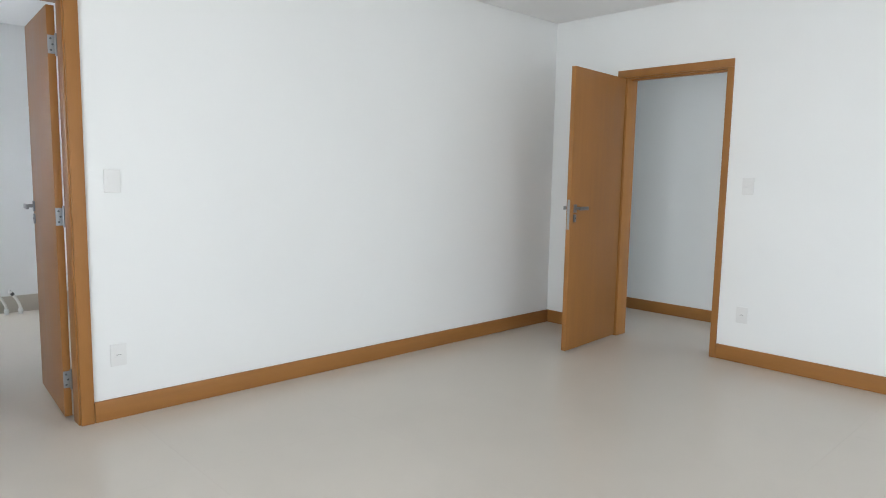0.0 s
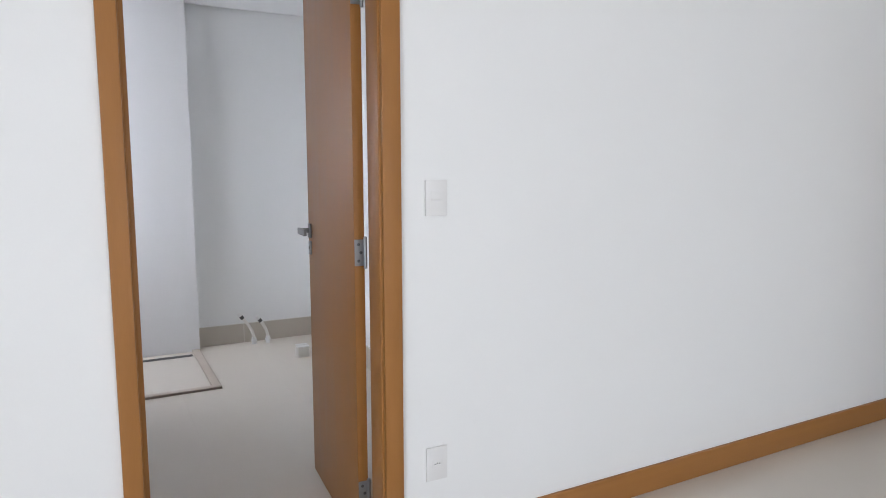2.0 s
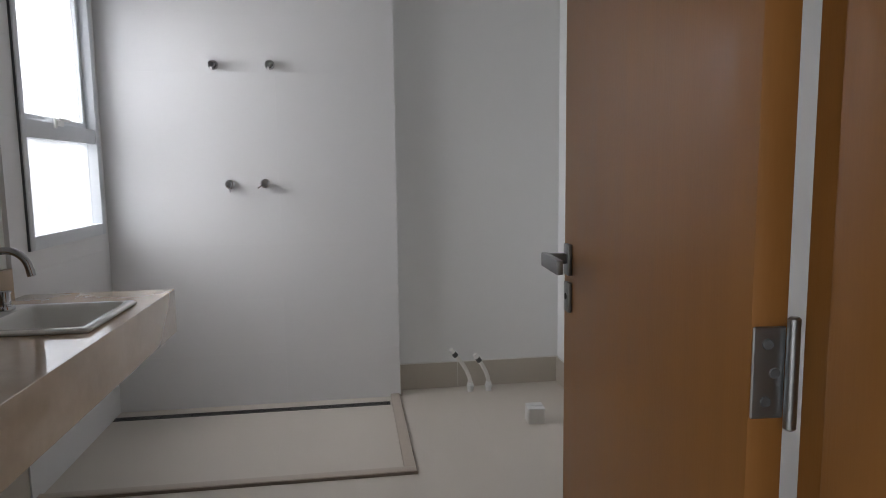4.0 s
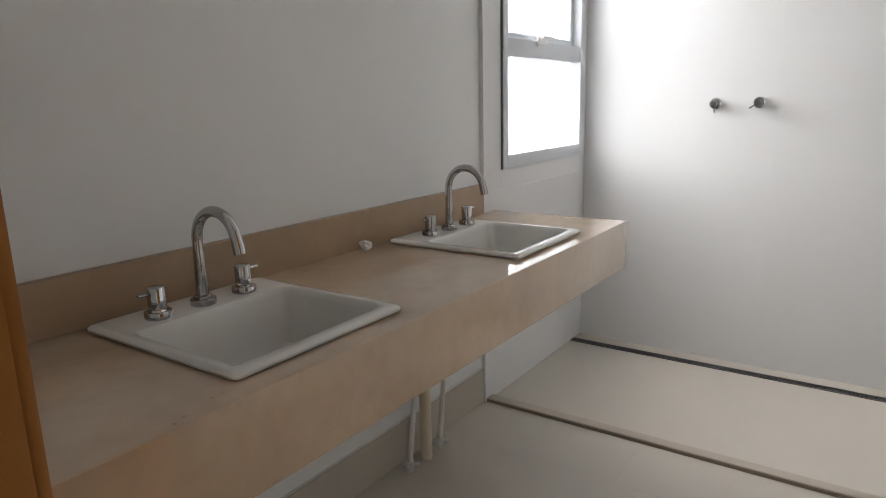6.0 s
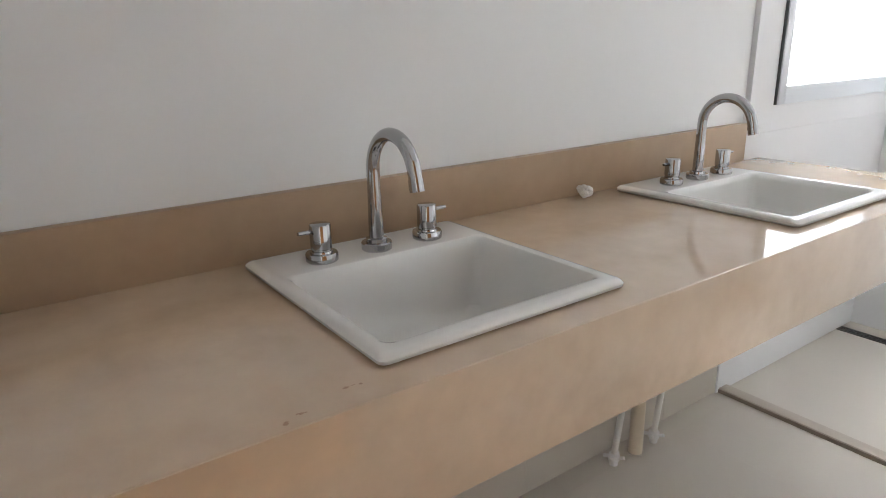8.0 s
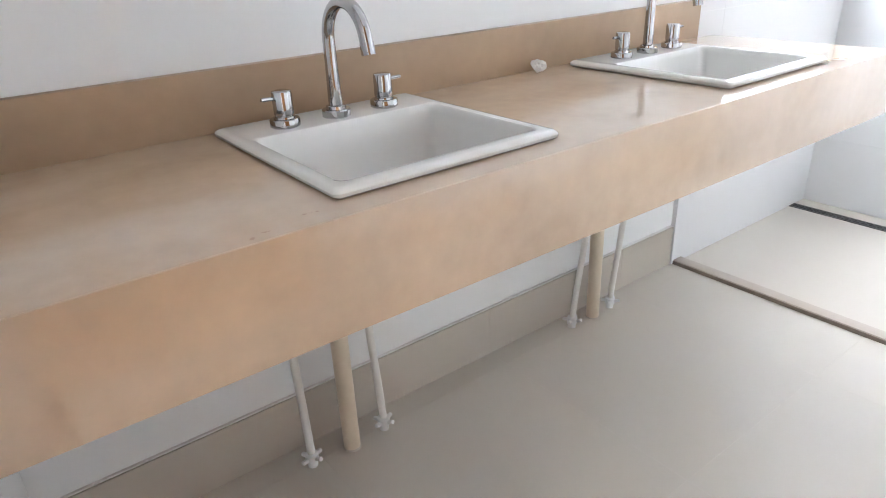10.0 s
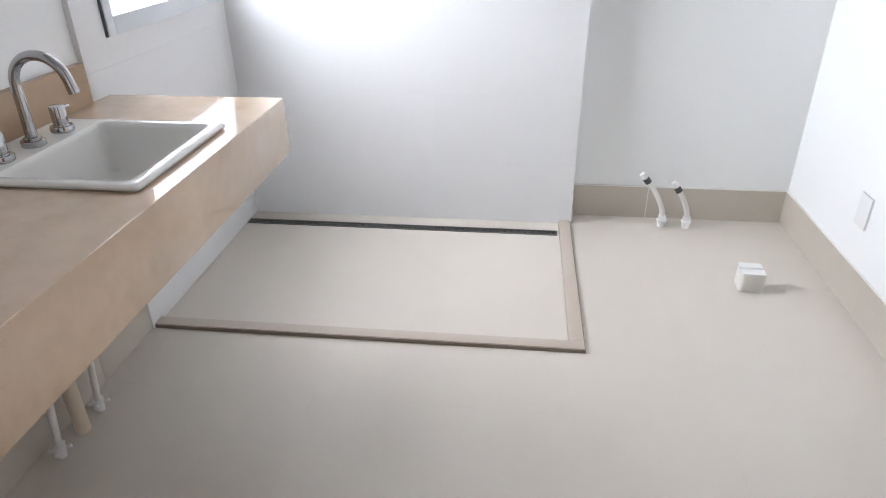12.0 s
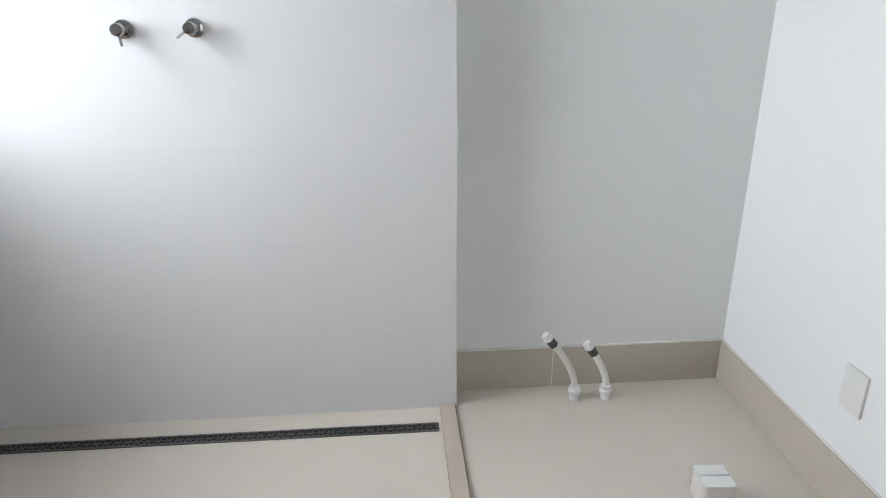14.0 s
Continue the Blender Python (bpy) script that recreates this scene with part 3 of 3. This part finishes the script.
channel = thing("drain_channel", pose(0, 0, 0), "long dark steel linear drain with pierced grate", "drain")
cx0, cx1, cy0, cy1 = 0.008, 1.440, 0.850, 0.894
# flat black plate paints the channel's shaded depth
part("trough", bx(cx0, cx1, cy0, cy1, -0.0009, 0.0002), BLACK, channel, "black plate standing in for the channel's shade")
bm = bmesh.new()
box(bm, cx0, cx1, cy0, cy0 + 0.006, 0.0003, 0.004)
box(bm, cx0, cx1, cy1 - 0.006, cy1, 0.0003, 0.004)
part("rim", bm, DRAIN, channel)
bm = bmesh.new()
box(bm, cx0, cx1, 0.8695, 0.8745, 0.0012, 0.0036)
n_bars = 92
for k in range(n_bars):
    for y0, y1, flip in ((cy0 + 0.006, 0.8695, k % 2), (0.8745, cy1 - 0.006, (k + 1) % 2)):
        xa = cx0 + (k + (0.1 if flip else 0.9)) * (cx1 - cx0) / n_bars
        xb = cx0 + (k + (0.9 if flip else 0.1)) * (cx1 - cx0) / n_bars
        w = 0.0026
        lo = [(xa - w, y0), (xa + w, y0), (xb + w, y1), (xb - w, y1)]
        vt = [bm.verts.new((x, y, 0.0036)) for x, y in lo]
        vb = [bm.verts.new((x, y, 0.0012)) for x, y in lo]
        bm.faces.new(vt)
        bm.faces.new(vb[::-1])
        for i in range(4):
            bm.faces.new((vb[i], vb[(i + 1) % 4], vt[(i + 1) % 4], vt[i]))
part("grate", bm, DRAIN, channel, "pierced dark steel grate")

# ---- toilet point ----


def toilet_hose(x, y, dx, top):
    h = thing("water_hose", pose(x, y, 0), "milky white water hose stub with capped end rising from the floor", "hose", "hoses at the toilet point")
    part("socket", lathe(bmesh.new(), [(0.017, 0), (0.017, 0.022), (0.022, 0.026), (0.022, 0.034), (0.017, 0.040), (0.017, 0.052), (0.011, 0.056)], n=20), PLASTIC, h)
    pts = []
    for k in range(9):
        u = k / 8
        pts.append((dx * u ** 1.7, -0.004 * u, 0.045 + (top - 0.075) * u))
    part("hose", tube(bmesh.new(), pts, 0.0115, 14), HOSE, h)
    a, b = Vector(pts[-2]), Vector(pts[-1])
    d = (b - a).normalized()
    part("collar", tube(bmesh.new(), [b - d * 0.012, b + d * 0.014], 0.0150, 14), RUBBER, h, "dark grey collar")
    part("cap", tube(bmesh.new(), [b + d * 0.014, b + d * 0.018, b + d * 0.026, b + d * 0.028, b + d * 0.040, b + d * 0.042],
                     [0.012, 0.0165, 0.0165, 0.013, 0.013, 0.009], 14), PLASTIC, h, "white threaded cap")


toilet_hose(1.911, 0.994, -0.088, 0.250)
toilet_hose(2.017, 0.988, -0.058, 0.215)

cover = thing("outlet_cover", pose(2.150, 0.482, 0, 0, 0, -4), "small white box covering the floor waste outlet", "cover")
bm = loft([rounded(-0.044, 0.044, -0.042, 0.042, 0.016, 0.0), rounded(-0.046, 0.046, -0.044, 0.044, 0.016, 0.004), rounded(-0.045, 0.045, -0.043, 0.043, 0.015, 0.060),
           rounded(-0.043, 0.043, -0.041, 0.041, 0.012, 0.072)], cap_first=True)
part("body", bm, HOSE, cover)
part("lid", bx(-0.041, 0.043, -0.043, 0.0, 0.0725, 0.080, bevel=0.002), PLASTIC, cover)
part("lid", bx(-0.043, 0.040, 0.002, 0.042, 0.0725, 0.083, bevel=0.002), PLASTIC, cover)

# ---- plates on the walls ----


def wall_plate(m, kind):
    names = {"switch": ("light_switch", "white plastic light switch plate on the white wall", "switch"),
             "outlet": ("power_outlet", "white plastic power outlet plate on the white wall", "outlet"),
             "blank": ("blank_plate", "plain white blank cover plate on the white wall", "plate")}[kind]
    p = thing(names[0], m, names[1], names[2], "wall plates")
    part("plate", bx(-0.040, 0.040, -0.008, 0, -0.059, 0.059, bevel=0.003), PLASTIC, p)
    if kind == "switch":
        part("rocker", bx(-0.021, 0.021, -0.0105, -0.008, -0.008, 0.020, bevel=0.0015), PLASTIC, p)
    elif kind == "outlet":
        part("insert", bx(-0.020, 0.020, -0.0095, -0.008, -0.013, 0.013, bevel=0.001), PLASTIC, p)
        for dx in (-0.009, 0.0, 0.009):
            # black discs paint the shade inside the contact holes
            bm = lathe(bmesh.new(), [(0.0022, 0), (0.0022, 0.0008)], Matrix.Translation((dx, -0.0094, 0.002 if dx == 0 else 0)) @ Euler((radians(90), 0, 0)).to_matrix().to_4x4(), 10)
            part("contact_hole", bm, BLACK, p)
    return p


wall_plate(pose(1.852, BY, 1.251), "switch")
wall_plate(pose(1.852, BY, 0.341), "outlet")
wall_plate(pose(BX1, -3.94, 1.274, 0, 0, -90), "switch")
wall_plate(pose(BX1, -3.96, 0.35, 0, 0, -90), "outlet")
wall_plate(pose(RX, 0.448, 0.348, 0, 0, -90), "blank")

# ---- skirting tiles of the bathroom ----
MESHES = {}


def piece(name, a, material, parent, bevel=0.0004):
    """A tile; alike tiles share one mesh."""
    x0, x1, y0, y1, z0, z1 = a
    key = (name, round(x1 - x0, 4), round(y1 - y0, 4), round(z1 - z0, 4), material.name)
    if key not in MESHES:
        w, d, h = (x1 - x0) / 2, (y1 - y0) / 2, (z1 - z0) / 2
        bm = bx(-w, w, -d, d, -h, h)
        if bevel:
            bmesh.ops.bevel(bm, geom=bm.edges[:], offset=bevel, segments=1, affect="EDGES")
        MESHES[key] = finish(name, bm, material, 0)
    ob = new(name, MESHES[key])
    ob.location = ((x0 + x1) / 2, (y0 + y1) / 2, (z0 + z1) / 2)
    ob.parent = parent
    return ob


SH = 0.15
skirting = tagged(thing("baseboard_bathroom", pose(0, 0, 0), "beige porcelain skirting tiles along the bathroom walls", "baseboard"), kind="structure")
for a, b in ((-2.05, -1.5006), (-1.5, -0.9006), (-0.9, -0.3006), (-0.3, -0.012)):
    piece("skirting_tile", (-0.012, 0.0, a, b, 0.0, SH), SKIRT, skirting)
for a, b in ((1.5145, 1.851), (1.853, RX - 0.011)):
    piece("skirting_tile", (a, b, TY - 0.011, TY, 0.0, SH), SKIRT, skirting)
piece("skirting_tile", (1.5072, 1.514, 0.9835, TY, 0.0, SH), SKIRT, skirting)
for a, b in ((NY, -1.5004), (-1.5, -0.9004), (-0.9, -0.3004), (-0.3, 0.2996), (0.3, 0.8996), (0.9, TY)):
    piece("skirting_tile", (RX - 0.010, RX, a, b, 0.0, SH), SKIRT, skirting)
piece("skirting_tile", (1.747, RX - 0.011, NY, NY + 0.010, 0.0, SH), SKIRT, skirting)

CAULK = mat("white_caulk", (0.78, 0.77, 0.74), 0.6, vary=0.05, fine=200)
for a in ((1.514, RX - 0.010, TY - 0.009, TY, SH, SH + 0.005), (RX - 0.008, RX, NY + 0.002, TY - 0.001, SH, SH + 0.004), (-0.012, -0.004, -2.05, -0.014, SH, SH + 0.004)):
    part("caulk_bead", bx(*a, bevel=0.0015), CAULK, skirting, "white caulk bead on top of the tiles")
part("caulk_bead", bx(1.8505, 1.8535, TY - 0.0118, TY - 0.006, 0.002, SH), CAULK, skirting, "white joint between two tiles")

# ---- wall tiles of the shower ----


def spans(lo, hi, cuts, gap):
    edges = [lo] + [c for c in cuts if lo + 0.01 < c < hi - 0.01] + [hi]
    return [(a + gap / 2, b - gap / 2) for a, b in zip(edges, edges[1:])]


rows = [-0.012 + 0.3 * k for k in range(0, 10)]
for z0, z1 in spans(0.0, BZ + 0.02, rows, 0.0004):
    for x0, x1 in spans(0.006, 1.507, [0.882], 0.0004):
        piece("wall_tile", (x0, x1, FY, FY + 0.010, z0, z1), WTILE, wall_shower, 0.00015)
    for y0, y1 in ((-0.012, WY0 - 0.006), (WY0 - 0.006, WY1), (WY1, FY - 0.0006)):
        if y0 == WY0 - 0.006:
            for a, b in ((z0, min(z1, WZ0)), (max(z0, WZ1), z1)):
                if b - a > 0.02:
                    piece("wall_tile", (-0.012, 0.006, y0, y1, a, b), WTILE, wall_west, 0.0003)
        else:
            piece("wall_tile", (-0.012, 0.006, y0, y1, z0, z1), WTILE, wall_west, 0.0003)
bm = bmesh.new()
box(bm, -0.0119, 0.0046, -0.0115, WY0 - 0.007, 0.0, BZ + 0.02)
box(bm, -0.0119, 0.0046, WY1 + 0.001, FY, 0.0, BZ + 0.02)
box(bm, -0.0119, 0.0046, WY0 - 0.007, WY1 + 0.001, 0.0, WZ0 - 0.001)
box(bm, -0.0119, 0.0046, WY0 - 0.007, WY1 + 0.001, WZ1 + 0.001, BZ + 0.02)
part("tile_bed", bm, WGROUT, wall_west)

# ---- floor tiles ----
floor = structure("floor", bx(-1.2, 6.7, -7.6, 1.2, -0.0119, -0.0012), FTILE, "beige polished porcelain tile floor")
G = 0.0003


def floor_area(x0, x1, y0, y1, step, ox, oy):
    cx = [ox + step * k for k in range(-20, 30)]
    cy = [oy + step * k for k in range(-20, 30)]
    for a, b in spans(x0, x1, cx, G):
        for c, d in spans(y0, y1, cy, G):
            piece("floor_tile", (a, b, c, d, -0.011, 0.0), FTILE, floor, 0.0)


floor_area(-0.012, RX, NY, -0.0035, 0.6, 0.070, -0.3)
floor_area(1.504, RX, -0.0035, TY, 0.6, 0.070, -0.3)
floor_area(0.0, 1.449, 0.046, 0.8495, 0.9, 0.0, 0.9)
floor_area(0.0, 1.449, 0.8945, FY, 0.9, 0.0, 0.9)
floor_area(0.925, 1.690, BY, NY, 0.9, 0.0, 0.0)
floor_area(BX0, BX1, BY0, BY, 0.9, 0.1, BY)
floor_area(BX1 + 0.15, 6.7, -6.0, -1.0, 0.9, 0.1, BY)
floor_area(BX1, BX1 + 0.15, EY0, EY1, 0.9, 0.1, BY + 0.1)
stain(0.530, -1.725, 0.009, 5)
stain(0.510, -1.645, 0.008, 4)
